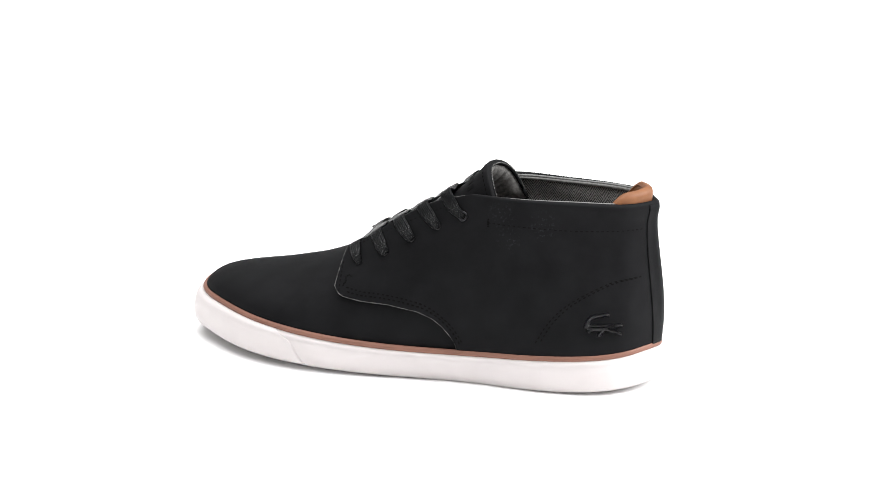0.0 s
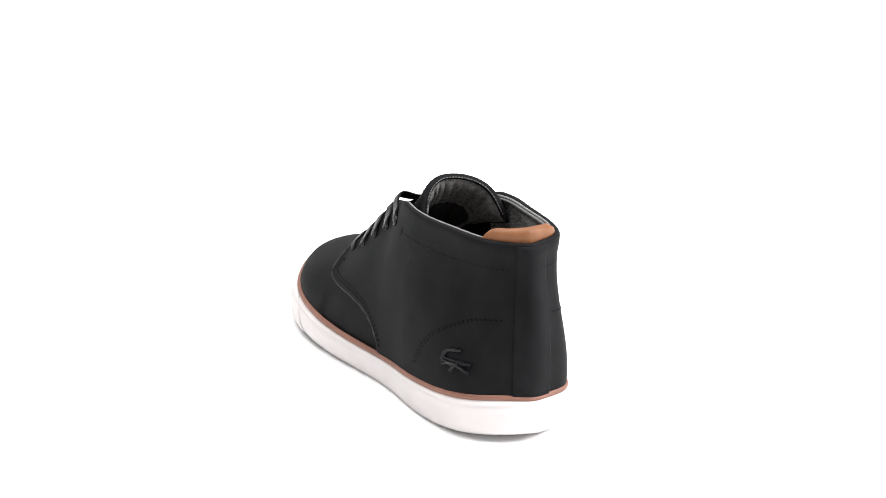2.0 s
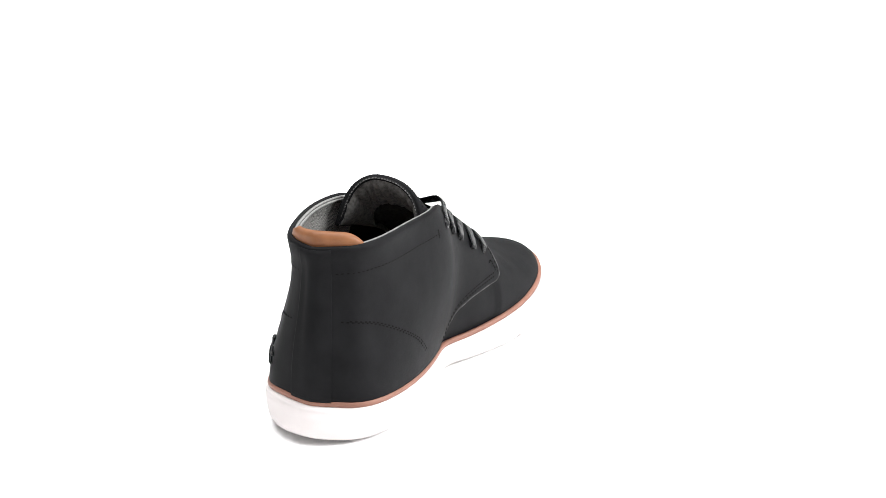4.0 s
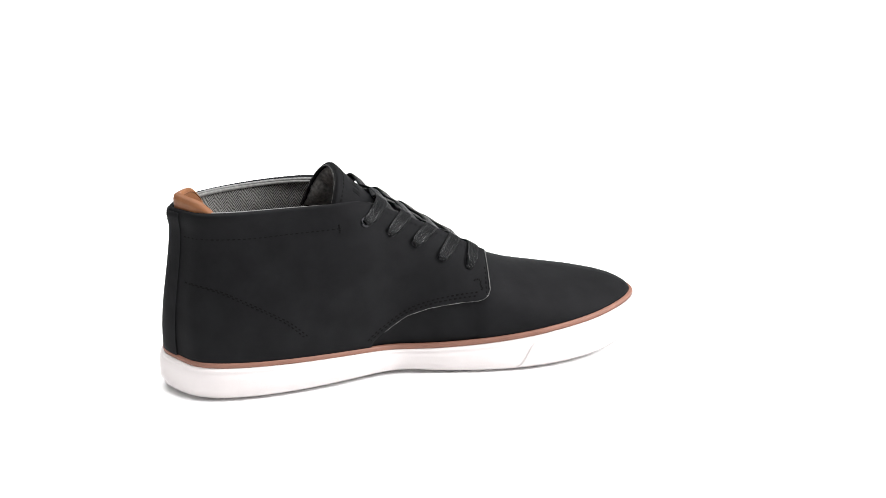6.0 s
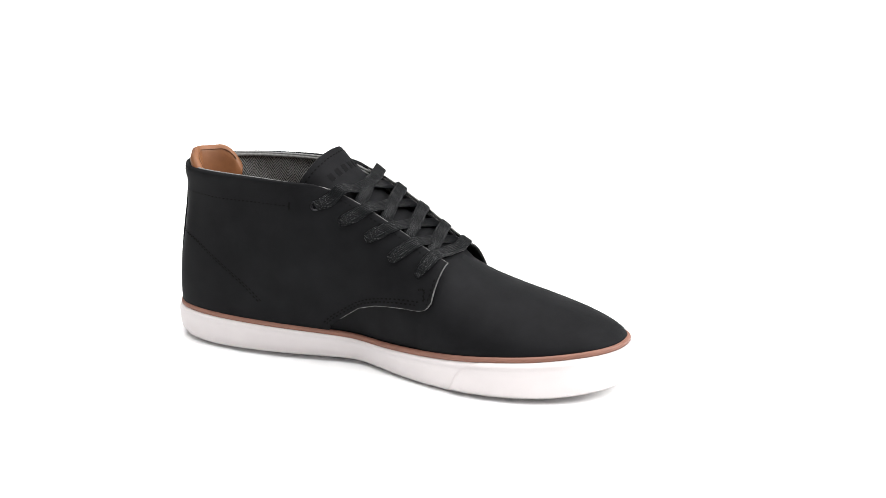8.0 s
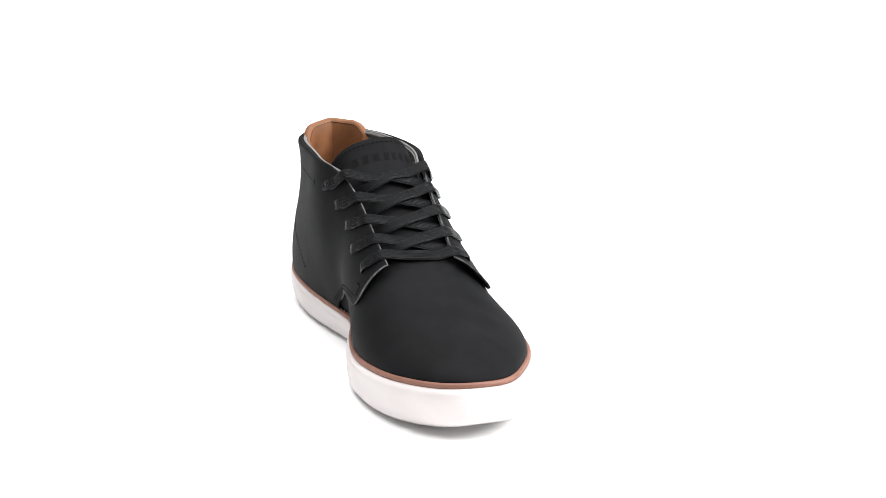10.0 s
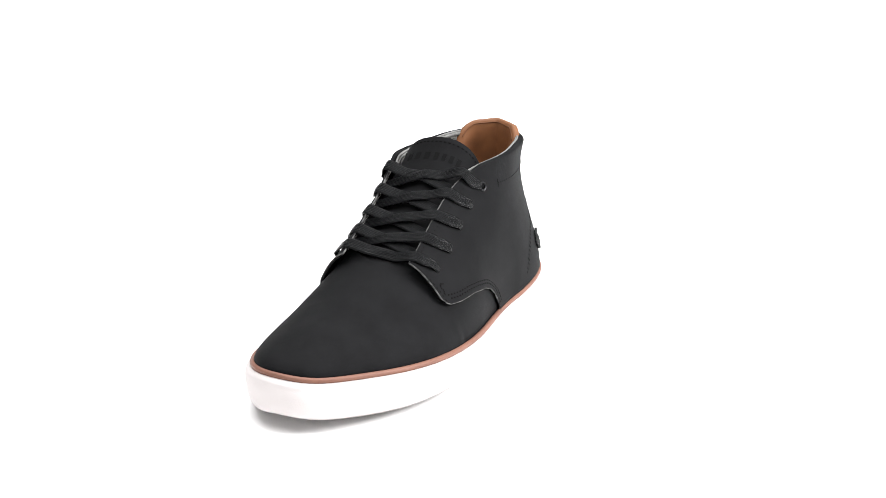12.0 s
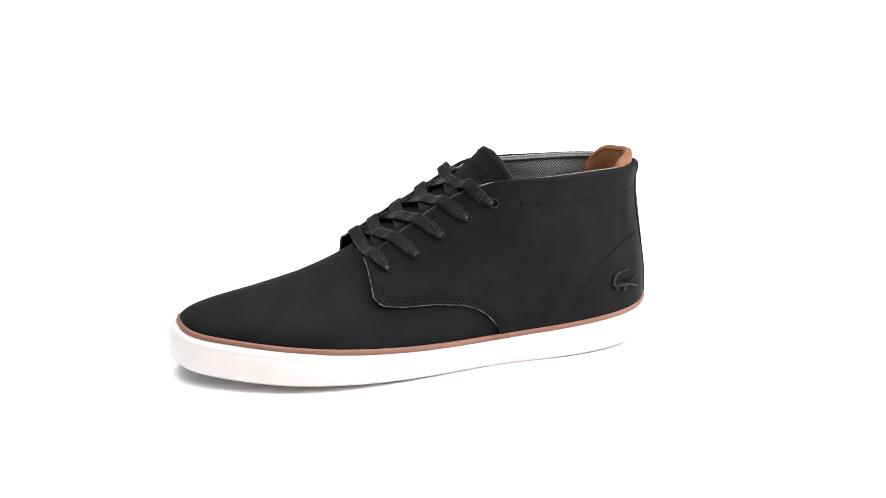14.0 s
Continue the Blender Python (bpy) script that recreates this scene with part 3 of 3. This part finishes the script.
def shoe_tab(shoe):
    """Tan leather pull tab folded over the back of the collar, from its outside down into the shoe."""
    ids = [i for i in range(M) if TOP_Q[i, 0] < -0.1112]
    line = TOP_Q[ids]
    nt = QN[ids][:, -1] * np.array([1, 1, 0])
    nt /= np.linalg.norm(nt, axis=1)[:, None]
    both = np.concatenate([line, nt], 1)
    for _ in range(160):
        both[1:-1] = (both[:-2] + 2 * both[1:-1] + both[2:]) / 4
    line, nt = both[:, :3], both[:, 3:] / np.linalg.norm(both[:, 3:], axis=1)[:, None]
    s = np.concatenate([[0], np.cumsum(np.linalg.norm(np.diff(line, axis=0), axis=1))])
    a = s / s[-1] * 2 - 1
    e = np.where(a < 0, np.clip((-a - 0.50) / 0.50, 0, 1) ** 2.2, np.clip((a - 0.40) / 0.60, 0, 1) ** 2.1)
    top = 0.1178 + 0.0005 * np.cos(a * 6.5) - 0.0145 * e
    rows = []
    for off, z in ((0.0016, 0.1010), (0.0013, 0.1085), (0.0008, None), (0.0014, "a"), (0.0042, "b"), (0.0056, "c"), (0.0066, "d"), (0.0072, 0.106), (0.0076, 0.098), (0.0082, 0.088), (0.0088, 0.076)):
        if z is None:
            zz = top - 0.0035
        elif z == "a":
            zz = top - 0.0012
        elif z == "b":
            zz = top
        elif z == "c":
            zz = top - 0.0010
        elif z == "d":
            zz = top - 0.0035
        else:
            zz = np.minimum(np.full(len(a), z), top - 0.0045 - (0.0025 if off < 0.0015 else 0.0))
        rows.append(np.concatenate([(line - nt * off)[:, :2], np.asarray(zz)[:, None]], 1))
    P = np.stack(rows, 1)
    nu, nv = P.shape[:2]
    tab = link_mesh("heel_tab", P.reshape(-1, 3), quads(nu, nv), TAN, shoe, None, "tan leather pull tab over the heel collar")
    inw = -nt
    fold = (P[:, 5] + P[:, 6]) / 2 + inw * 0.0003
    v, f = tube("tab_seam", fold[6:-6], 0.00026, TAN_THREAD, tab, 6)
    link_mesh("tab_seam", v, f, TAN_THREAD, tab, None, "dark brown folded seam along the tab")


TX = [0.0525, 0.0388, 0.024, -0.005, -0.024, -0.0358]
TZ = [0.0638, 0.0712, 0.0796, 0.0958, 0.1120, 0.1246]


def tongue_grid(nu=41, nv=49):
    P = np.zeros((nu, nv, 3))
    x = np.linspace(TX[0], TX[-1], nv)
    z = np.interp(x, TX[::-1], TZ[::-1])
    for _ in range(20):
        z[1:-1] = (z[:-2] + 2 * z[1:-1] + z[2:]) / 4
    for i in range(nu):
        w = 1 - 2 * i / (nu - 1)
        for j in range(nv):
            s = j / (nv - 1)
            half = (0.0270 - 0.0060 * s if w > 0 else 0.0265 + 0.0065 * s) * (0.72 + 0.28 * min(1.0, s / 0.2))
            k = abs(w) ** 2.0
            P[i, j] = (x[j] - (0.002 + 0.011 * s ** 2) * k, 0.0046 + 0.0028 * s ** 2 + half * math.sin(w * 1.25) / math.sin(1.25), z[j] - (0.0025 + 0.0040 * (1 - s) ** 6 + 0.0165 * s ** 3 + 0.0090 * s ** 3 * abs(w) ** 3) * k)
    return P


def shoe_tongue(shoe):
    P = tongue_grid()
    # left to right across, upwards along: normals point forwards and up
    n = normals_of(P)
    if n[20, 20, 2] < 0:
        n = -n
    nu, nv = P.shape[:2]
    roll = [P[:, -1] + n[:, -1] * a + np.array([-0.45, 0, 0.8]) * b for a, b in ((0.0006, 0.0010), (-0.0010, 0.0016), (-0.0026, 0.0010))]
    full = np.concatenate([P + n * 0.0012, np.stack(roll, 1)], 1)
    flip = np.cross(P[1, 0] - P[0, 0], P[0, 1] - P[0, 0])[2] < 0
    tongue = link_mesh("tongue", full.reshape(-1, 3), quads(nu, nv + 3, flip=bool(flip)), NUBUCK, shoe, None, "black nubuck tongue with rounded top")
    # padded lining, puckered below the rolled top edge
    fu, fv = 81, 73
    F = tongue_grid(fu, fv)
    fn = normals_of(F)
    if fn[40, 40, 2] < 0:
        fn = -fn
    creases = ((14, 0.10, 0.9), (24, 0.05, 1.0), (31, -0.03, 1.3), (38, 0.12, 0.8), (45, 0.02, 1.2), (51, -0.06, 1.0), (60, -0.12, 1.1), (68, -0.08, 0.8))
    back, hollow = F.copy(), np.zeros((fu, fv))
    for i in range(fu):
        rim = min(1.0, min(i, fu - 1 - i) / 6)
        across = abs(1 - 2 * i / (fu - 1)) / 0.76
        for j in range(fv):
            down = (fv - 1 - j) / (fv - 1)
            arch = across ** 2.2 + max(0.0, (0.46 - down) / 0.27) ** 2.2
            hollow[i, j] = arch < 1.0
            puff = 0.0012 + 0.0046 * math.sqrt(rim) * min(1.0, math.sqrt(down / 0.05)) * min(1.0, max(0.0, (arch - 0.85) / 0.3))
            for c, drift, deep in creases:
                puff -= 0.0016 * deep * rim * math.exp(-((i - c - drift * 90 * down) / 1.5) ** 2) * min(1.0, down / 0.05) * max(0.0, 1 - down / 0.42)
            puff += 0.0010 * rim * noise.noise(Vector((i * 0.09, j * 0.10, 1.7)))
            back[i, j] -= fn[i, j] * max(puff, 0.0008)
    pad, deep_part = [], []
    for face, cell in zip(quads(fu, fv, flip=not flip), [(i, j) for i in range(fu - 1) for j in range(fv - 1)]):
        (deep_part if hollow[cell] else pad).append(face)
    link_mesh("tongue_lining", back.reshape(-1, 3), pad, TONGUE_LINING, tongue, None, "charcoal padded wool lining of the tongue")
    # faces in the hollow: its shade is put into the darker cloth colour
    link_mesh("tongue_shaded_back", back.reshape(-1, 3), deep_part, SHADED_CLOTH, tongue, None, "dark cloth back of the tongue, shade of the hollow in its colour")
    # bound edge with its pale stitches
    rim = np.concatenate([P[0, 26:], P[1:-1, -1] - n[1:-1, -1] * 0.0026 + UP * 0.0010, P[-1, 26:][::-1]])
    v, f = tube("tongue_edge", rim, 0.0010, BINDING, tongue, 7)
    link_mesh("tongue_edge", v, f, NUBUCK, tongue, None, "rolled black edge of the tongue")
    sew = rim + np.array([-0.0010, 0, 0.0004])
    stitches("edge_stitching", spline(sew[::3], 160), np.tile(np.array([-0.6, 0, 0.8]), (160, 1)), tongue, length=0.0013, gap=0.0006, width=0.0007, mat=RAW_EDGE)
    k = nv - 2
    line = np.concatenate([P[2, 22:k] + n[2, 22:k] * 0.0013, P[3:-3, k] + n[3:-3, k] * 0.0013, (P[-3, 22:k] + n[-3, 22:k] * 0.0013)[::-1]])
    ln = np.concatenate([n[2, 22:k], n[3:-3, k], n[-3, 22:k][::-1]])
    stitches("stitching", line, ln, tongue)
    # the maker's word pressed into the tongue, as plain bars
    verts, faces = [], []
    j = nv - 7
    for q in range(7):
        c = 20 + (q - 3) * 3.2
        cells = []
        for ii in (c - 0.85, c + 0.85):
            lo = int(ii)
            for jj in (j, j + 2):
                at = P[lo, jj] * (1 - ii + lo) + P[lo + 1, jj] * (ii - lo)
                cells += [at + n[lo, jj] * 0.0008, at + n[lo, jj] * 0.00138]
        o = len(verts)
        verts += cells
        faces += [tuple(o + i for i in f_) for f_ in ((0, 1, 3, 2), (4, 6, 7, 5), (0, 4, 5, 1), (2, 3, 7, 6), (1, 5, 7, 3), (0, 2, 6, 4))]
    link_mesh("pressed_mark", verts, faces, PRESSED, tongue, None, "row of plain pressed bars", smooth=False)
    return P, n


EYE_X = [-0.0300, -0.0140, 0.0022, 0.0186, 0.0364]
EYE_Z = [0.0988, 0.0905, 0.0817, 0.0715, 0.0650]


def shoe_eyelets(shoe):
    for left in (True, False):
        for k, (x, z) in enumerate(zip(EYE_X, EYE_Z)):
            p, n = on_quarter(x, z, left, 0.0016)
            a = np.cross(n, UP)
            a /= np.linalg.norm(a)
            b = np.cross(n, a)
            r = 0.0025 if k == 0 else 0.0017
            ring = np.array([p + r * (math.cos(q) * a + math.sin(q) * b) for q in np.arange(20) * math.pi / 10])
            v, f = tube("eyelet", ring, 0.0006 if k == 0 else 0.0003, METAL, shoe, 6, True)
            eyelet = link_mesh("eyelet", v, f, GUNMETAL if k == 0 else METAL, shoe, None, "dark gunmetal eyelet" if k == 0 else "")
            # uncut hole: a thread-black disc paints the dark inside the ring
            link_mesh("eyelet_hole_shade", ring - n * 0.0003, [tuple(range(20))], THREAD, eyelet)


def ribbon(name, points, norms, parent, width=0.0078, thick=0.0012, ends=1, blunt=0.48):
    """A flat woven lace through the points, its face along the given normals."""
    both = spline(np.concatenate([points, norms], 1), 44)
    p, n = both[:, :3], both[:, 3:]
    n /= np.linalg.norm(n, axis=1)[:, None]
    t = np.gradient(p, axis=0)
    t /= np.linalg.norm(t, axis=1)[:, None]
    w = np.cross(t, n)
    w /= np.linalg.norm(w, axis=1)[:, None]
    n = np.cross(w, t)
    prof = [(-1, 0.0), (-0.92, 0.42), (-0.5, 0.55), (0, 0.5), (0.5, 0.55), (0.92, 0.42), (1, 0.0), (0.92, -0.45), (0, -0.5), (-0.92, -0.45)]
    s = np.concatenate([[0], np.cumsum(np.linalg.norm(np.diff(p, axis=0), axis=1))])
    verts, uv = [], []
    for i in range(len(p)):
        near = min(i, len(p) - 1 - i) if ends == 2 else i
        taper = min(1.0, blunt + (1 - blunt) * math.sqrt(near / 4))
        along = min(s[i], s[-1] - s[i]) if ends == 2 else s[i]
        for a, b in prof:
            crumple = 0.0005 * noise.noise(p[i] * 420 + w[i] * a) * max(0.0, 1 - along / 0.016)
            verts.append(p[i] + w[i] * a * width / 2 * taper + n[i] * (b * thick + crumple))
            uv.append((along, a * width / 2))
    k = len(prof)
    faces = []
    for i in range(len(p) - 1):
        for j in range(k):
            l = (j + 1) % k
            faces.append((i * k + j, i * k + l, (i + 1) * k + l, (i + 1) * k + j))
    faces += [tuple(range(k))[::-1], tuple(range((len(p) - 1) * k, len(p) * k))]
    return link_mesh(name, verts, faces, LACE, parent, uv, "flat black waxed lace")


def shoe_laces(shoe, TP, TN):
    def tongue_at(x, y):
        d = (TP[..., 0] - x) ** 2 + (TP[..., 1] - y) ** 2
        i, j = np.unravel_index(np.argmin(d), d.shape)
        return np.array([x, y, TP[i, j, 2]]), TN[i, j]

    def edge(x, left):
        ids = np.where(LEFT if left else ~LEFT)[0]
        i = ids[np.argmin(np.abs(TOP_Q[ids, 0] - x))]
        return TOP_Q[i], QN[i, -1]

    front = np.array([0.5, 0, 0.86])
    for left in (False, True):
        s = 1 if left else -1
        for k in range(4):
            e, en = on_quarter(EYE_X[k], EYE_Z[k], left, 0.0016)
            x0 = EYE_X[k] + (0.0135, 0.0135, 0.0130, 0.0110)[k]
            ed, edn = edge(x0, left)
            far_x = EYE_X[k] + (0.0235, 0.0235, 0.0230, 0.0205)[k]
            fe, fn = edge(far_x, not left)
            mx = (x0 + far_x) / 2
            c = tongue_at(mx, 0.0046)[0]
            top = max(c[2] + 0.0018, (ed[2] + fe[2]) / 2 + 0.0004) + (0.0011 if left else 0.0) + (0.0032, 0.0010, 0.0, 0.0)[k]
            m = np.array([mx, 0.0046, top])
            q1 = (ed + UP * 0.0008) * 0.5 + m * 0.5
            q1[2] = max(q1[2], tongue_at(q1[0], q1[1])[0][2] + 0.0020)
            q2 = fe * 0.5 + m * 0.5
            q2[2] = max(tongue_at(q2[0], q2[1])[0][2] + 0.0024, (m[2] + fe[2]) / 2 - 0.0006)
            h = e * 0.5 + ed * 0.5
            h = on_quarter(h[0], h[2], left, 0.0020)[0]
            hn = en * 0.6 + edn * 0.4
            past = (e - ed) / np.linalg.norm(e - ed)
            over = ed + edn * 0.0012 + UP * (0.0040, 0.0013, 0.0003, 0.0002)[k]
            under = fe - fn * 0.0018 - UP * 0.0006 - np.array([0, s * 0.002, 0])
            nn = [en, en, hn, edn * 0.5 + front * 0.5, front, front, front, front]
            ribbon("lace", np.array([e - en * 0.0010 + past * (0.0008 if k == 0 else 0.0012), e + en * 0.0010 + past * (0.0 if k == 0 else 0.0008), h, over, q1, m, q2, under]), np.array(nn), shoe)
    # straight bar over the lowest pair of holes
    pts, nn = [], []
    for left in (True, False):
        e, en = on_quarter(EYE_X[4], EYE_Z[4], left, 0.0004)
        ed, edn = edge(EYE_X[4] + 0.0062, left)
        h = e * 0.5 + ed * 0.5
        h, hn = on_quarter(h[0], h[2], left, 0.0024)
        half = [e - en * 0.0002 + (e - ed) * 0.22, e + en * 0.0024 + (e - ed) * 0.10, h, ed + edn * 0.0012 + UP * 0.0003], [en, en, hn, edn * 0.3 + front * 0.7]
        top = max(ed[2] - 0.0006, tongue_at(ed[0], 0.0046)[0][2] + 0.0016)
        half[0].append(np.array([ed[0] + 0.0008, 0.0046 + (0.011 if left else -0.011), top])), half[1].append(front)
        if left:
            pts, nn = list(half[0]), list(half[1])
            pts.append(np.array([ed[0] + 0.0010, 0.0046, top + 0.0004])), nn.append(front)
        else:
            pts += half[0][::-1]
            nn += half[1][::-1]
    ribbon("lace", np.array(pts), np.array(nn), shoe, ends=2)


def shoe_emblem(shoe):
    """Small badge low on the outer side of the heel: broad strokes filled with satin stitches."""
    V, F, count = [], [], 0
    strokes = (
        ([(-0.1064, 0.0415), (-0.1069, 0.0448), (-0.1090, 0.0471), (-0.1132, 0.0478), (-0.1172, 0.0485)], (0.0026, 0.0014)),
        ([(-0.1066, 0.0412), (-0.1100, 0.0412), (-0.1137, 0.0411), (-0.1172, 0.0412)], (0.0034, 0.0044)),
        ([(-0.1166, 0.0420), (-0.1202, 0.0419), (-0.1242, 0.0424)], (0.0022, 0.0014)),
        ([(-0.1166, 0.0404), (-0.1204, 0.0393), (-0.1241, 0.0376)], (0.0023, 0.0014)),
        ([(-0.1150, 0.0400), (-0.1142, 0.0384), (-0.1130, 0.0368)], (0.0022, 0.0014)),
        ([(-0.1090, 0.0402), (-0.1082, 0.0394), (-0.1074, 0.0390)], (0.0018, 0.0012)),
    )
    for pts, (w0, w1) in strokes:
        length = sum(math.dist(a, b) for a, b in zip(pts, pts[1:]))
        n = max(6, int(length / 0.00042))
        p, nn = seam_line(pts, True, n, 0.0013)
        along = np.gradient(p, axis=0)
        for i in range(n):
            side = np.cross(along[i], nn[i])
            side /= np.linalg.norm(side) + 1e-12
            half = (w0 + (w1 - w0) * i / (n - 1)) / 2 * (1.0 + 0.12 * math.sin(i * 2.3))
            lean = along[i] / (np.linalg.norm(along[i]) + 1e-12) * 0.0003
            thread = np.array([p[i] + side * half * u + lean * u + nn[i] * 0.0015 * (1 - u * u) for u in (-1, -0.6, 0, 0.6, 1)])
            v, f = tube("thread", thread, 0.00028, EMBLEM, shoe, 5)
            V.append(v)
            F += [tuple(k + count for k in q) for q in f]
            count += len(v)
    link_mesh("emblem", np.concatenate(V), F, EMBLEM, shoe, None, "small black embroidered badge")


def build_shoe():
    shoe = new("shoe")
    tagged(shoe, "black nubuck chukka sneaker with white rubber sole and brown piping", "shoe")
    shoe_sole(shoe)
    shoe_piping(shoe)
    shoe_vamp(shoe)
    shoe_quarter(shoe, True)
    shoe_quarter(shoe, False)
    shoe_heel_strip(shoe)
    shoe_lining(shoe)
    shoe_tab(shoe)
    TP, TN = shoe_tongue(shoe)
    shoe_eyelets(shoe)
    shoe_laces(shoe, TP, TN)
    shoe_emblem(shoe)
    return shoe


studio_floor()
shoe = build_shoe()

# the shoe turns at an even speed, in degrees and degrees a second
START, SPEED = 158.5, -22.97


def motions():
    rows = []
    for k in range(29):
        a = START + SPEED * k * 0.5
        spin = radians(a - 158.0)
        x = 0.01602 * math.cos(spin) - 0.00320 * math.sin(spin)
        y = 0.01602 * math.sin(spin) + 0.00320 * math.cos(spin)
        rows.append((k * 0.5, pose(x, y, 0, 0, 0, a)))
    walk(shoe, rows)


motions()
